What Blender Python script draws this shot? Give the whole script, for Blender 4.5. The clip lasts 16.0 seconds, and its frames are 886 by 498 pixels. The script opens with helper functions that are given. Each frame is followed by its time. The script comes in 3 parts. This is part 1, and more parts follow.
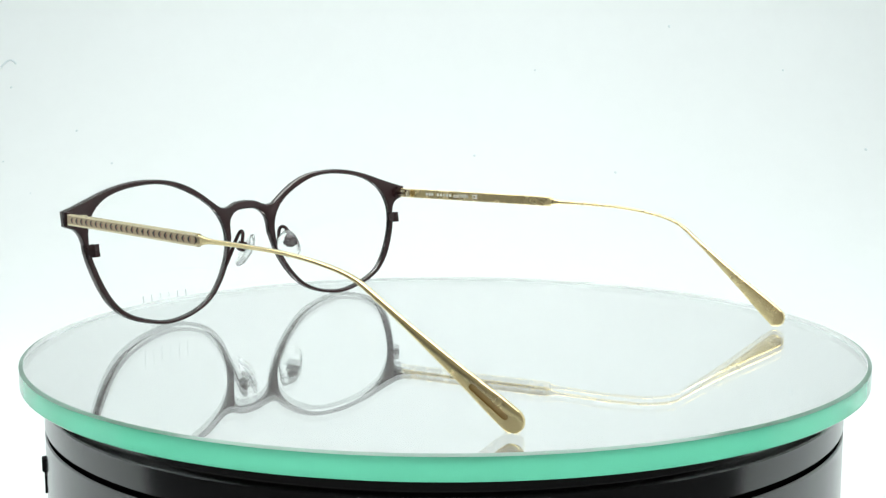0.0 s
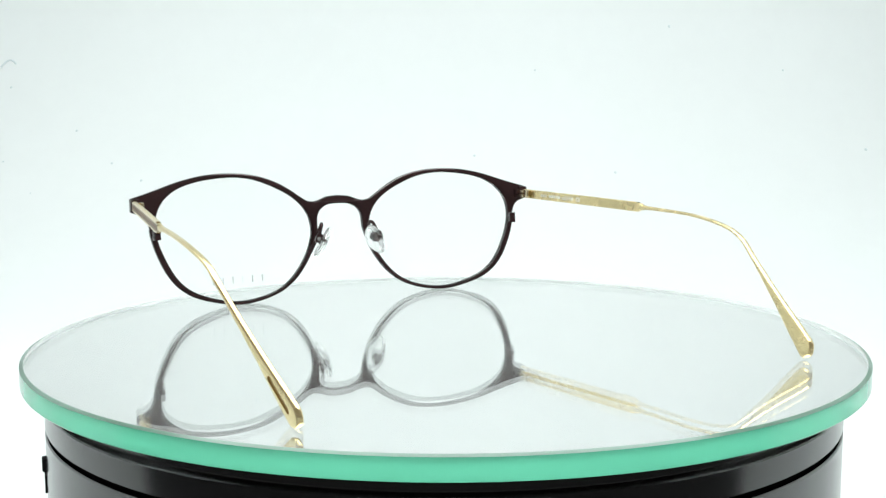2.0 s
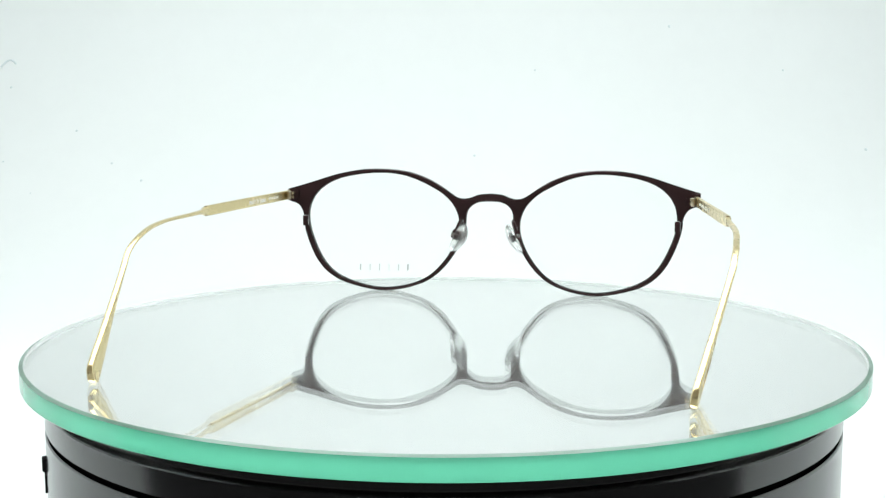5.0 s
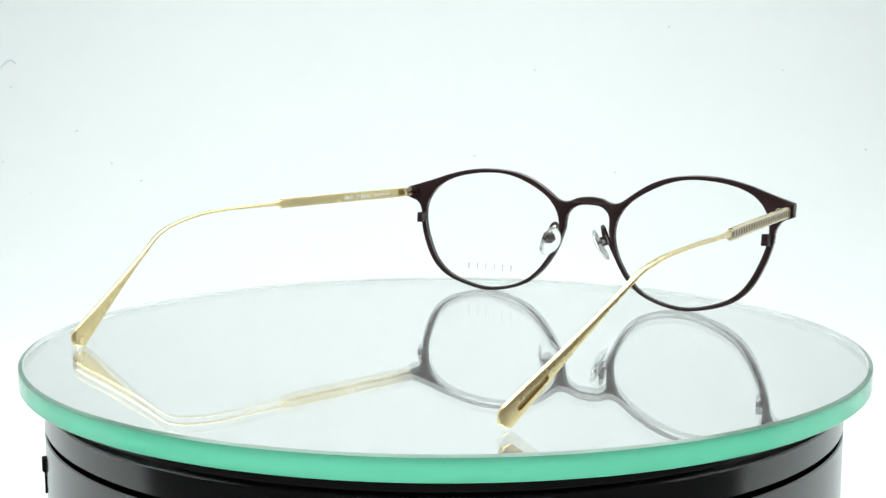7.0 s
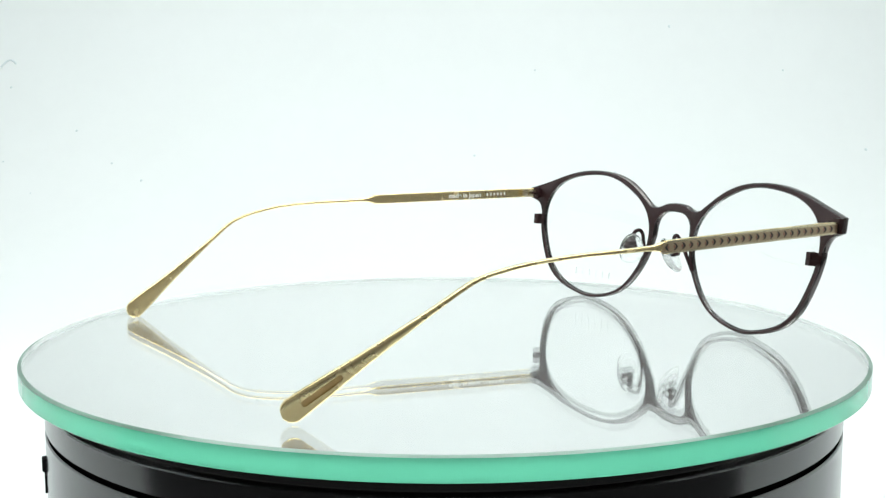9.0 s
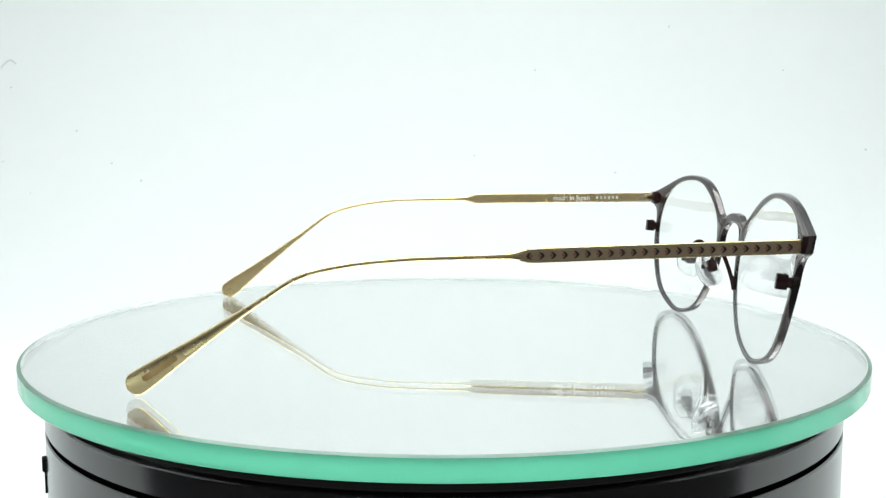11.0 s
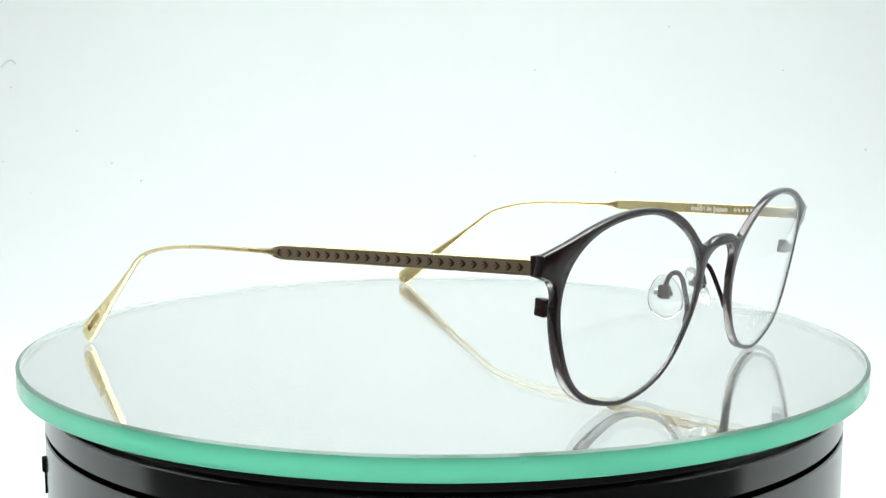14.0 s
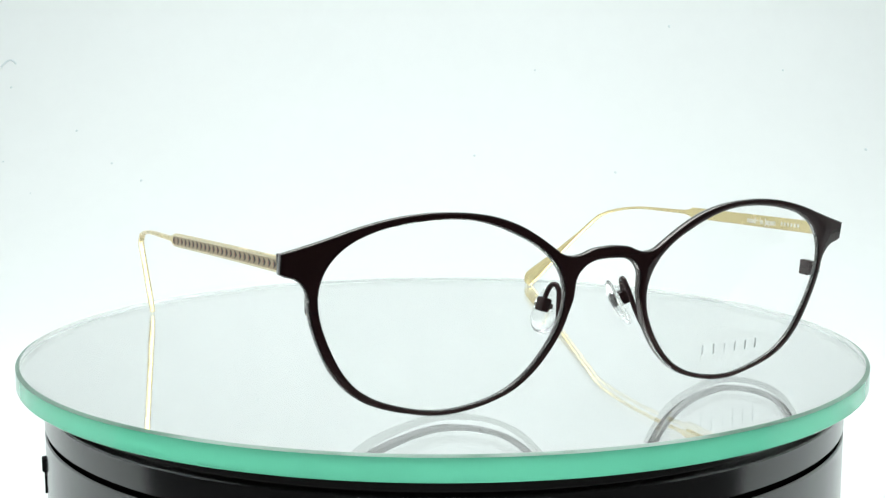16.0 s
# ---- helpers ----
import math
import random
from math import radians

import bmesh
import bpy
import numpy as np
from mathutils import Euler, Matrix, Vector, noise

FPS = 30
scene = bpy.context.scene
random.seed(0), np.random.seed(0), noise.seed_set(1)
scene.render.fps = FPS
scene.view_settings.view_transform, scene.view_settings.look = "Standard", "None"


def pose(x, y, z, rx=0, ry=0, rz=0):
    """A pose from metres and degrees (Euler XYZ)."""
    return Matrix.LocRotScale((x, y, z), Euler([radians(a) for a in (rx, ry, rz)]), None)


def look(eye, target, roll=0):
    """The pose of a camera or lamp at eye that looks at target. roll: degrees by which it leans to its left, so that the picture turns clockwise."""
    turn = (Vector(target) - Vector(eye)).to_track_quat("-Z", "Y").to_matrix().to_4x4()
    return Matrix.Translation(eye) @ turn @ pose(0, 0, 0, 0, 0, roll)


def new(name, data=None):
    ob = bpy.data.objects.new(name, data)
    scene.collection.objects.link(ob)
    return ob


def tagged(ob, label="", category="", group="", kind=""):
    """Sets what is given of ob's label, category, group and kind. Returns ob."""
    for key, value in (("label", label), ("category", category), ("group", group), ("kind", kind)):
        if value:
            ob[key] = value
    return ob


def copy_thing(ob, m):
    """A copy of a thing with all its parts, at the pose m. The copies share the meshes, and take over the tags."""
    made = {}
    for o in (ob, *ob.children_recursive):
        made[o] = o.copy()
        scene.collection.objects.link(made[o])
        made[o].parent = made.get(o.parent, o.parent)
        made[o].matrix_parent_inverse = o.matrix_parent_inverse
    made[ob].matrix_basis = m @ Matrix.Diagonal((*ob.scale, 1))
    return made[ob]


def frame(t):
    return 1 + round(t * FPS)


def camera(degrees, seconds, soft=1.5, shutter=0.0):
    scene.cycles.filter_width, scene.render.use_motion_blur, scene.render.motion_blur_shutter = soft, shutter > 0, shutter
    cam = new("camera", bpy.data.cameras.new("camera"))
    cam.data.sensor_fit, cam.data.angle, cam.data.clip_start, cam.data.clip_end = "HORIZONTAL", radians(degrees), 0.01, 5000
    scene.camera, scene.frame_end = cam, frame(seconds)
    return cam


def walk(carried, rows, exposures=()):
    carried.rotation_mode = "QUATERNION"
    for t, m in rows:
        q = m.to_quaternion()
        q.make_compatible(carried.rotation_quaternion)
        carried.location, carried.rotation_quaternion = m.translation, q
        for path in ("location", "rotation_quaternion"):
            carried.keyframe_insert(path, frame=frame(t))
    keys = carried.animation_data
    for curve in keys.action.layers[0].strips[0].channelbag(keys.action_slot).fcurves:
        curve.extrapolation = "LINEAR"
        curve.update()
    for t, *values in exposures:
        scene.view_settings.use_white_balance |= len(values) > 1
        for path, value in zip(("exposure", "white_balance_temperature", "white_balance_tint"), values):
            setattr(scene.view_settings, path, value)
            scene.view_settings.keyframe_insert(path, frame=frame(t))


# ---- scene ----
# ---------------- camera ----------------
cam = camera(43.18, 16.0, soft=1.35)
VIEW = Matrix.Translation((0, -0.28929, 0.05749)) @ pose(0, 0, 0, 90 - 6.869, 0, 0.054)
walk(cam, [(0, VIEW), (16, VIEW)])

# ---------------- light ----------------
world = bpy.data.worlds.new("dim_room")
scene.world = world
world.use_nodes = True
world.node_tree.nodes["Background"].inputs["Color"].default_value = (0.98, 0.99, 0.96, 1)
world.node_tree.nodes["Background"].inputs["Strength"].default_value = 0.28
scene.view_settings.exposure = 0.0

LIGHT_POWER = 3.78
lamp_data = bpy.data.lights.new("tent_top_light", "AREA")
lamp_data.shape, lamp_data.size, lamp_data.size_y = "RECTANGLE", 0.66, 0.38
lamp_data.energy, lamp_data.color = LIGHT_POWER, (0.925, 1.0, 0.995)
lamp = new("tent_top_light", lamp_data)
lamp.matrix_world = look((0, 0.12, 0.465), (0, 0.12, 0))
tagged(lamp, "white diffused light panel under the tent's roof", "lamp")

MM = 0.001


# ---------------- materials ----------------
def material(name, base, rough=0.5, metal=0.0, vary=0.06, scale=400.0, bump=0.0, coat=0.0, spec=0.5, stretch=(1, 1, 1)):
    """A principled material whose colour and gloss vary at two scales, in metres of the object's own space."""
    m = bpy.data.materials.new(name)
    m.use_nodes = True
    n, l = m.node_tree.nodes, m.node_tree.links
    b = n["Principled BSDF"]
    b.inputs["Metallic"].default_value = metal
    b.inputs["Coat Weight"].default_value = coat
    b.inputs["Coat Roughness"].default_value = 0.12
    b.inputs["Specular IOR Level"].default_value = spec
    at = n.new("ShaderNodeTexCoord")
    mp = n.new("ShaderNodeMapping")
    mp.inputs["Scale"].default_value = stretch
    l.new(at.outputs["Object"], mp.inputs["Vector"])
    fine, wide = n.new("ShaderNodeTexNoise"), n.new("ShaderNodeTexNoise")
    fine.inputs["Scale"].default_value, fine.inputs["Detail"].default_value = scale * 6, 4
    wide.inputs["Scale"].default_value, wide.inputs["Detail"].default_value = scale * 0.4, 3
    for tex in (fine, wide):
        l.new(mp.outputs["Vector"], tex.inputs["Vector"])
    mix = n.new("ShaderNodeMath")
    mix.operation = "ADD"
    l.new(fine.outputs["Fac"], mix.inputs[0])
    l.new(wide.outputs["Fac"], mix.inputs[1])
    ramp = n.new("ShaderNodeMapRange")
    ramp.inputs["From Min"].default_value, ramp.inputs["From Max"].default_value = 0.6, 1.4
    ramp.inputs["To Min"].default_value, ramp.inputs["To Max"].default_value = 1 - vary, 1 + vary
    l.new(mix.outputs[0], ramp.inputs["Value"])
    col = n.new("ShaderNodeVectorMath")
    col.operation = "SCALE"
    col.inputs[0].default_value = base
    l.new(ramp.outputs["Result"], col.inputs["Scale"])
    l.new(col.outputs[0], b.inputs["Base Color"])
    gloss = n.new("ShaderNodeMapRange")
    gloss.inputs["From Min"].default_value, gloss.inputs["From Max"].default_value = 0.6, 1.4
    gloss.inputs["To Min"].default_value, gloss.inputs["To Max"].default_value = rough * 0.94, min(1, rough * 1.06)
    l.new(mix.outputs[0], gloss.inputs["Value"])
    l.new(gloss.outputs["Result"], b.inputs["Roughness"])
    if bump:
        bm_ = n.new("ShaderNodeBump")
        bm_.inputs["Strength"].default_value, bm_.inputs["Distance"].default_value = bump, 0.0001
        l.new(fine.outputs["Fac"], bm_.inputs["Height"])
        l.new(bm_.outputs["Normal"], b.inputs["Normal"])
    return m


def clear(name, tint, ior=1.5, rough=0.0):
    m = bpy.data.materials.new(name)
    m.use_nodes = True
    b = m.node_tree.nodes["Principled BSDF"]
    b.inputs["Base Color"].default_value = (*tint, 1)
    b.inputs["Transmission Weight"].default_value = 1
    b.inputs["Roughness"].default_value, b.inputs["IOR"].default_value = rough, ior
    return m


BROWN = material("dark_brown_plated_metal", (0.034, 0.015, 0.0155), 0.10, 0.05, 0.05, 120, 0.0, 0.0, 0.26)
# edges polished, and made paler and mottled than the front to imitate glints
RIM_EDGE = material("worn_polished_rim_edge", (0.095, 0.080, 0.079), 0.13, 0.85, 0.35, 200, 0.35, 0.3)
GOLD = material("satin_gold_metal", (0.80, 0.655, 0.36), 0.27, 1.0, 0.02, 40)
GOLD_POLISHED = material("polished_gold_metal", (0.82, 0.71, 0.49), 0.26, 1.0, 0.04, 600)
CHAMPAGNE = material("champagne_inlay_metal", (0.57, 0.445, 0.29), 0.36, 0.7, 0.08, 700, 0.05)
ARROW = material("dark_brown_enamel", (0.055, 0.036, 0.030), 0.35, 0.1, 0.1, 800)
ARROW_HEART = material("dusky_pink_enamel", (0.44, 0.20, 0.15), 0.45, 0.3, 0.1, 800)
STEEL = material("bright_steel", (0.62, 0.62, 0.60), 0.22, 1.0, 0.05, 800)
INK = material("pale_engraved_ink", (0.88, 0.86, 0.78), 0.5, 0.0, 0.05, 800)
PRINT = material("grey_lens_print", (0.74, 0.77, 0.77), 0.6, 0.0, 0.05, 800)
LENS = clear("clear_demo_lens", (0.99, 0.995, 0.993), 1.25)
# the temple's gold with the slot's inner shade put into the colour
SLOT = material("shaded_gold_recess", (0.50, 0.34, 0.15), 0.4, 1.0, 0.06, 700, 0.05)
LED = bpy.data.materials.new("white_led")
LED.use_nodes = True
LED.node_tree.nodes["Principled BSDF"].inputs["Emission Color"].default_value = (0.92, 1.0, 0.99, 1)
LED.node_tree.nodes["Principled BSDF"].inputs["Emission Strength"].default_value = 45.0
SILICONE = clear("clear_silicone", (0.985, 0.995, 0.99), 1.35, 0.2)
PLATE = clear("hazed_plate_glass", (1.0, 1.0, 1.0), 1.48)


def haze_film(m, share):
    """A thin uneven pale haze mixed into the glass to brighten the mirror."""
    n, l = m.node_tree.nodes, m.node_tree.links
    film, mix, cloud, amount = n.new("ShaderNodeBsdfDiffuse"), n.new("ShaderNodeMixShader"), n.new("ShaderNodeTexNoise"), n.new("ShaderNodeMapRange")
    film.inputs["Color"].default_value = (0.93, 0.93, 0.92, 1)
    cloud.inputs["Scale"].default_value, cloud.inputs["Detail"].default_value = 45, 5
    amount.inputs["To Min"].default_value, amount.inputs["To Max"].default_value = share * 0.75, share * 1.25
    shape, axes, top, only = n.new("ShaderNodeNewGeometry"), n.new("ShaderNodeSeparateXYZ"), n.new("ShaderNodeMath"), n.new("ShaderNodeMath")
    top.operation, only.operation = "GREATER_THAN", "MULTIPLY"
    top.inputs[1].default_value = 0.5
    flat = n.new("ShaderNodeMath")
    flat.operation = "ABSOLUTE"
    l.new(cloud.outputs["Fac"], amount.inputs["Value"])
    l.new(shape.outputs["True Normal"], axes.inputs[0])
    l.new(axes.outputs["Z"], flat.inputs[0])
    l.new(flat.outputs[0], top.inputs[0])
    l.new(top.outputs[0], only.inputs[0])
    l.new(amount.outputs["Result"], only.inputs[1])
    l.new(only.outputs[0], mix.inputs[0])
    l.new(n["Principled BSDF"].outputs[0], mix.inputs[1])
    l.new(film.outputs[0], mix.inputs[2])
    l.new(mix.outputs[0], n["Material Output"].inputs[0])


haze_film(PLATE, 0.055)
GROUND = clear("ground_plate_glass", (1.0, 1.0, 1.0), 1.48, 0.55)
SILICONE.node_tree.nodes["Principled BSDF"].inputs["Transmission Weight"].default_value = 0.95
BLACK = material("glossy_black_plastic", (0.008, 0.008, 0.009), 0.17, 0.0, 0.15, 60, 0.01)
BLACK.node_tree.nodes["Principled BSDF"].inputs["IOR"].default_value = 1.8
BLACK_MATT = material("matt_black_plastic", (0.012, 0.012, 0.012), 0.8, 0.0, 0.15, 60, spec=0.15)
TABLE = material("dark_grey_laminate", (0.04, 0.04, 0.042), 0.6, 0.0, 0.12, 30, 0.02)
FABRIC = material("white_tent_fabric", (0.80, 0.815, 0.81), 0.85, 0.0, 0.012, 12, 0.02, spec=0.2)
SPECK = material("grey_dust", (0.64, 0.69, 0.70), 0.9, 0.0, 0.1, 300)

MIRROR = bpy.data.materials.new("silvered_mirror")
MIRROR.use_nodes = True
MIRROR.node_tree.nodes["Principled BSDF"].inputs["Base Color"].default_value = (0.985, 1.0, 0.995, 1)
MIRROR.node_tree.nodes["Principled BSDF"].inputs["Metallic"].default_value = 1
MIRROR.node_tree.nodes["Principled BSDF"].inputs["Roughness"].default_value = 0.0


def ground_edge(name, tint, share):
    """Ground glass: light that has run through the plate comes out of it, tinted."""
    m = bpy.data.materials.new(name)
    m.use_nodes = True
    n, l = m.node_tree.nodes, m.node_tree.links
    n.remove(n["Principled BSDF"])
    through_, face = n.new("ShaderNodeBsdfTranslucent"), n.new("ShaderNodeBsdfPrincipled")
    noise_ = n.new("ShaderNodeTexNoise")
    noise_.inputs["Scale"].default_value = 300
    hue = n.new("ShaderNodeMapRange")
    hue.inputs["To Min"].default_value, hue.inputs["To Max"].default_value = 0.94, 1.05
    l.new(noise_.outputs["Fac"], hue.inputs["Value"])
    col = n.new("ShaderNodeVectorMath")
    col.operation = "SCALE"
    col.inputs[0].default_value = tint
    l.new(hue.outputs["Result"], col.inputs["Scale"])
    l.new(col.outputs[0], through_.inputs["Color"])
    l.new(col.outputs[0], face.inputs["Base Color"])
    face.inputs["Roughness"].default_value = 0.25
    mix = n.new("ShaderNodeMixShader")
    mix.inputs[0].default_value = share
    l.new(face.outputs[0], mix.inputs[1])
    l.new(through_.outputs[0], mix.inputs[2])
    gloss, sheen, bend_ = n.new("ShaderNodeMixShader"), n.new("ShaderNodeBsdfGlossy"), n.new("ShaderNodeFresnel")
    sheen.inputs["Roughness"].default_value = 0.08
    bend_.inputs["IOR"].default_value = 1.5
    l.new(bend_.outputs[0], gloss.inputs[0])
    l.new(mix.outputs[0], gloss.inputs[1])
    l.new(sheen.outputs[0], gloss.inputs[2])
    l.new(gloss.outputs[0], n["Material Output"].inputs[0])
    return m


EDGE = ground_edge("green_ground_glass_edge", (0.115, 0.445, 0.298), 0.97)
BEVEL = ground_edge("grey_green_bevel", (0.48, 0.65, 0.56), 0.9)


# ---------------- mesh helpers ----------------
def mesh_object(name, bm, mat, smooth=True, sharp=38):
    bmesh.ops.recalc_face_normals(bm, faces=bm.faces)
    me = bpy.data.meshes.new(name)
    bm.to_mesh(me)
    bm.free()
    for f in me.polygons:
        f.use_smooth = smooth
    if smooth:
        me.set_sharp_from_angle(angle=radians(sharp))
    me.materials.append(mat)
    return new(name, me)


def part(name, bm, mat, parent, label="", smooth=True, sharp=38):
    ob = mesh_object(name, bm, mat, smooth, sharp)
    ob.parent = parent
    return tagged(ob, label)


def box(bm, lo, hi, bevel=0.0, m=None):
    """A box between two corners, with softened edges, moved by m."""
    lo, hi = Vector(lo), Vector(hi)
    made = bmesh.ops.create_cube(bm, size=1)["verts"]
    bmesh.ops.scale(bm, verts=made, vec=hi - lo)
    bmesh.ops.translate(bm, verts=made, vec=(lo + hi) / 2)
    faces = {f for v in made for f in v.link_faces}
    if bevel:
        edges = list({e for f in faces for e in f.edges})
        out = bmesh.ops.bevel(bm, geom=edges, offset=bevel, segments=2, affect="EDGES", profile=0.5)
        made = list({v for f in out["faces"] for v in f.verts} | {v for v in made if v.is_valid})
    if m is not None:
        bmesh.ops.transform(bm, matrix=m, verts=made)
    return made


def lathe(profile, segments=192):
    """A closed turned body from (radius, height) pairs that run round its section."""
    bm = bmesh.new()
    rings = []
    for r, z in profile:
        if r < 1e-9:
            rings.append([bm.verts.new((0, 0, z))])
        else:
            rings.append([bm.verts.new((r * math.cos(2 * math.pi * k / segments), r * math.sin(2 * math.pi * k / segments), z)) for k in range(segments)])
    for a, b in zip(rings, rings[1:]):
        for k in range(segments):
            j = (k + 1) % segments
            if len(a) == 1 and len(b) > 1:
                bm.faces.new((a[0], b[k], b[j]))
            elif len(b) == 1 and len(a) > 1:
                bm.faces.new((a[k], a[j], b[0]))
            elif len(a) > 1:
                bm.faces.new((a[k], a[j], b[j], b[k]))
    return bm


def spline(points, per=8, closed=False):
    """A Catmull-Rom curve through the points, as vectors."""
    p = [Vector(q) for q in points]
    n = len(p)
    out = []
    for i in range(n if closed else n - 1):
        a, b, c, d = (p[(i + k) % n] if closed else p[min(max(i + k, 0), n - 1)] for k in (-1, 0, 1, 2))
        for k in range(per):
            t = k / per
            out.append(0.5 * (2 * b + (c - a) * t + (2 * a - 5 * b + 4 * c - d) * t * t + (3 * b - a - 3 * c + d) * t ** 3))
    if not closed:
        out.append(p[-1])
    return out


def tube(bm, path, radius, sides=10):
    """A round wire along a path, with closed ends."""
    rings = []
    path = [Vector(p) for p in path]
    side = Vector((0.3, 0.2, 0.93))
    for i, p in enumerate(path):
        t = (path[min(i + 1, len(path) - 1)] - path[max(i - 1, 0)]).normalized()
        side = (side - t * side.dot(t)).normalized()
        up = t.cross(side)
        rings.append([bm.verts.new(p + radius * (math.cos(2 * math.pi * k / sides) * side + math.sin(2 * math.pi * k / sides) * up)) for k in range(sides)])
    for a, b in zip(rings, rings[1:]):
        for k in range(sides):
            bm.faces.new((a[k], a[(k + 1) % sides], b[(k + 1) % sides], b[k]))
    bm.faces.new(rings[0]), bm.faces.new(rings[-1])


def empty(name, label, category):
    ob = new(name)
    ob.empty_display_size = 0.01
    return tagged(ob, label, category)


# ---------------- photo tent ----------------
FLOOR_Z = -0.068
R_SWEEP = 0.30
X_WALL, Y_BACK, Y_FRONT, Z_TOP = 0.42, 0.62, -0.075, 0.48


def sweep_sheet():
    """Floor and back wall as one bent sheet with thickness."""
    r = R_SWEEP
    prof = [(Y_FRONT - 0.02, FLOOR_Z), (Y_BACK - r, FLOOR_Z)]
    prof += [(Y_BACK - r + r * math.sin(a), FLOOR_Z + r - r * math.cos(a)) for a in [radians(k * 6) for k in range(1, 16)]]
    prof += [(Y_BACK, Z_TOP)]
    bm = bmesh.new()
    rows = []
    for off in (0, 1):
        line = []
        for i, (y, z) in enumerate(prof):
            a, b = prof[max(i - 1, 0)], prof[min(i + 1, len(prof) - 1)]
            t = Vector((b[0] - a[0], b[1] - a[1])).normalized()
            y2, z2 = y + off * 0.003 * t.y, z - off * 0.003 * t.x
            line.append([bm.verts.new((x, y2, z2)) for x in (-X_WALL, X_WALL)])
        rows.append(line)
    for line in rows:
        for a, b in zip(line, line[1:]):
            bm.faces.new((a[0], a[1], b[1], b[0]))
    for a, b in zip(*[list(zip(l, l[1:])) for l in rows]):
        for s in (0, 1):
            bm.faces.new((a[0][s], a[1][s], b[1][s], b[0][s]))
    for k in (0, -1):
        bm.faces.new((rows[0][k][0], rows[0][k][1], rows[1][k][1], rows[1][k][0]))
    return bm


tagged(mesh_object("backdrop", sweep_sheet(), FABRIC), "seamless white backdrop sheet curving up behind the turntable", "backdrop", kind="structure")
for name, x in (("wall_left", -X_WALL - 0.005), ("wall_right", X_WALL + 0.001)):
    bm = bmesh.new()
    box(bm, (x, Y_FRONT, FLOOR_Z - 0.003), (x + 0.004, Y_BACK + 0.003, Z_TOP), 0.001)
    tagged(mesh_object(name, bm, FABRIC), "white translucent fabric side of the photo tent", "wall", kind="structure")
bm = bmesh.new()
box(bm, (-X_WALL - 0.005, Y_FRONT, Z_TOP + 0.001), (X_WALL + 0.005, Y_BACK + 0.003, Z_TOP + 0.005), 0.001)
tagged(mesh_object("ceiling", bm, FABRIC), "white fabric roof of the photo tent", "ceiling", kind="structure")
bm = bmesh.new()
box(bm, (-1.2, -1.2, FLOOR_Z - 0.034), (1.2, 0.8, FLOOR_Z - 0.006), 0.002)
tagged(mesh_object("floor", bm, TABLE), "dark grey table top under the photo tent", "table top", kind="structure")

# grey dust specks on the sheet: across, height, radius
bm = bmesh.new()
def on_sheet(x, z, lift=0.0):
    """A spot of the bent sheet at that height, turned to lie on it."""
    slope = math.acos((FLOOR_Z + R_SWEEP - z) / R_SWEEP)
    return Matrix.Translation((x, Y_BACK - R_SWEEP + (R_SWEEP - lift) * math.sin(slope), FLOOR_Z + R_SWEEP - (R_SWEEP - lift) * math.cos(slope))) @ Matrix.Rotation(slope, 4, "X")


for x, z, r in [(-0.3317, 0.0778, 0.00094), (-0.3238, 0.0226, 0.00089), (-0.2754, 0.045, 0.00099), (-0.2438, 0.0214, 0.00095), (-0.2193, 0.0097, 0.00102), (0.0225, 0.027, 0.00109), (0.1248, 0.0151, 0.00109), (0.1758, 0.1256, 0.00119), (0.3124, 0.0314, 0.00117), (0.0702, 0.091, 0.0008), (0.2612, 0.091, 0.00092), (-0.2962, 0.001, 0.00065),
                # added out of view, only to show as spots in the mirror
                (-0.1545, 0.1752, 0.0014), (-0.0943, 0.1948, 0.0012), (-0.1984, 0.1616, 0.0013), (0.2861, 0.1685, 0.0016)]:
    bmesh.ops.create_uvsphere(bm, u_segments=10, v_segments=6, radius=1, matrix=on_sheet(x, z, 0.0003) @ Matrix.Diagonal((r, r * 1.15, 0.0004, 1)))
ways = [on_sheet(-0.3365 + 0.0056 * u, 0.0945 + 0.0042 * (1 - (u - 0.15) ** 2), 0.0004).translation for u in [k / 6 - 1 for k in range(13)]]
tube(bm, ways, 0.0008, 8)
tagged(mesh_object("dust_specks", bm, SPECK), "scattered grey dust specks and a curled fibre on the white backdrop", "dust", kind="stuff")

# two strips of small lamps under the roof, whose dots glint on the rims
strip = empty("led_strip", "narrow white strip of small lamps under the tent's roof", "lamp")
tagged(strip, group="lamp strips under the roof")
strip.location = (0.11, 0.11, 0.452)
bm = bmesh.new()
box(bm, (-0.006, -0.17, 0.0), (0.006, 0.17, 0.003), 0.0006)
part("strip_board", bm, FABRIC, strip)
bm = bmesh.new()
bmesh.ops.create_cone(bm, segments=14, radius1=0.0024, radius2=0.003, depth=0.0016, cap_ends=True)
first = part("led", bm, LED, strip, "small round white lamp")
first.location = (0, -0.156, -0.0008)
for k in range(1, 14):
    dot = new("led", first.data)
    dot.parent, dot.location = strip, (0, -0.156 + 0.024 * k, -0.0008)
    tagged(dot, "small round white lamp")
copy_thing(strip, pose(-0.11, 0.11, 0.452))

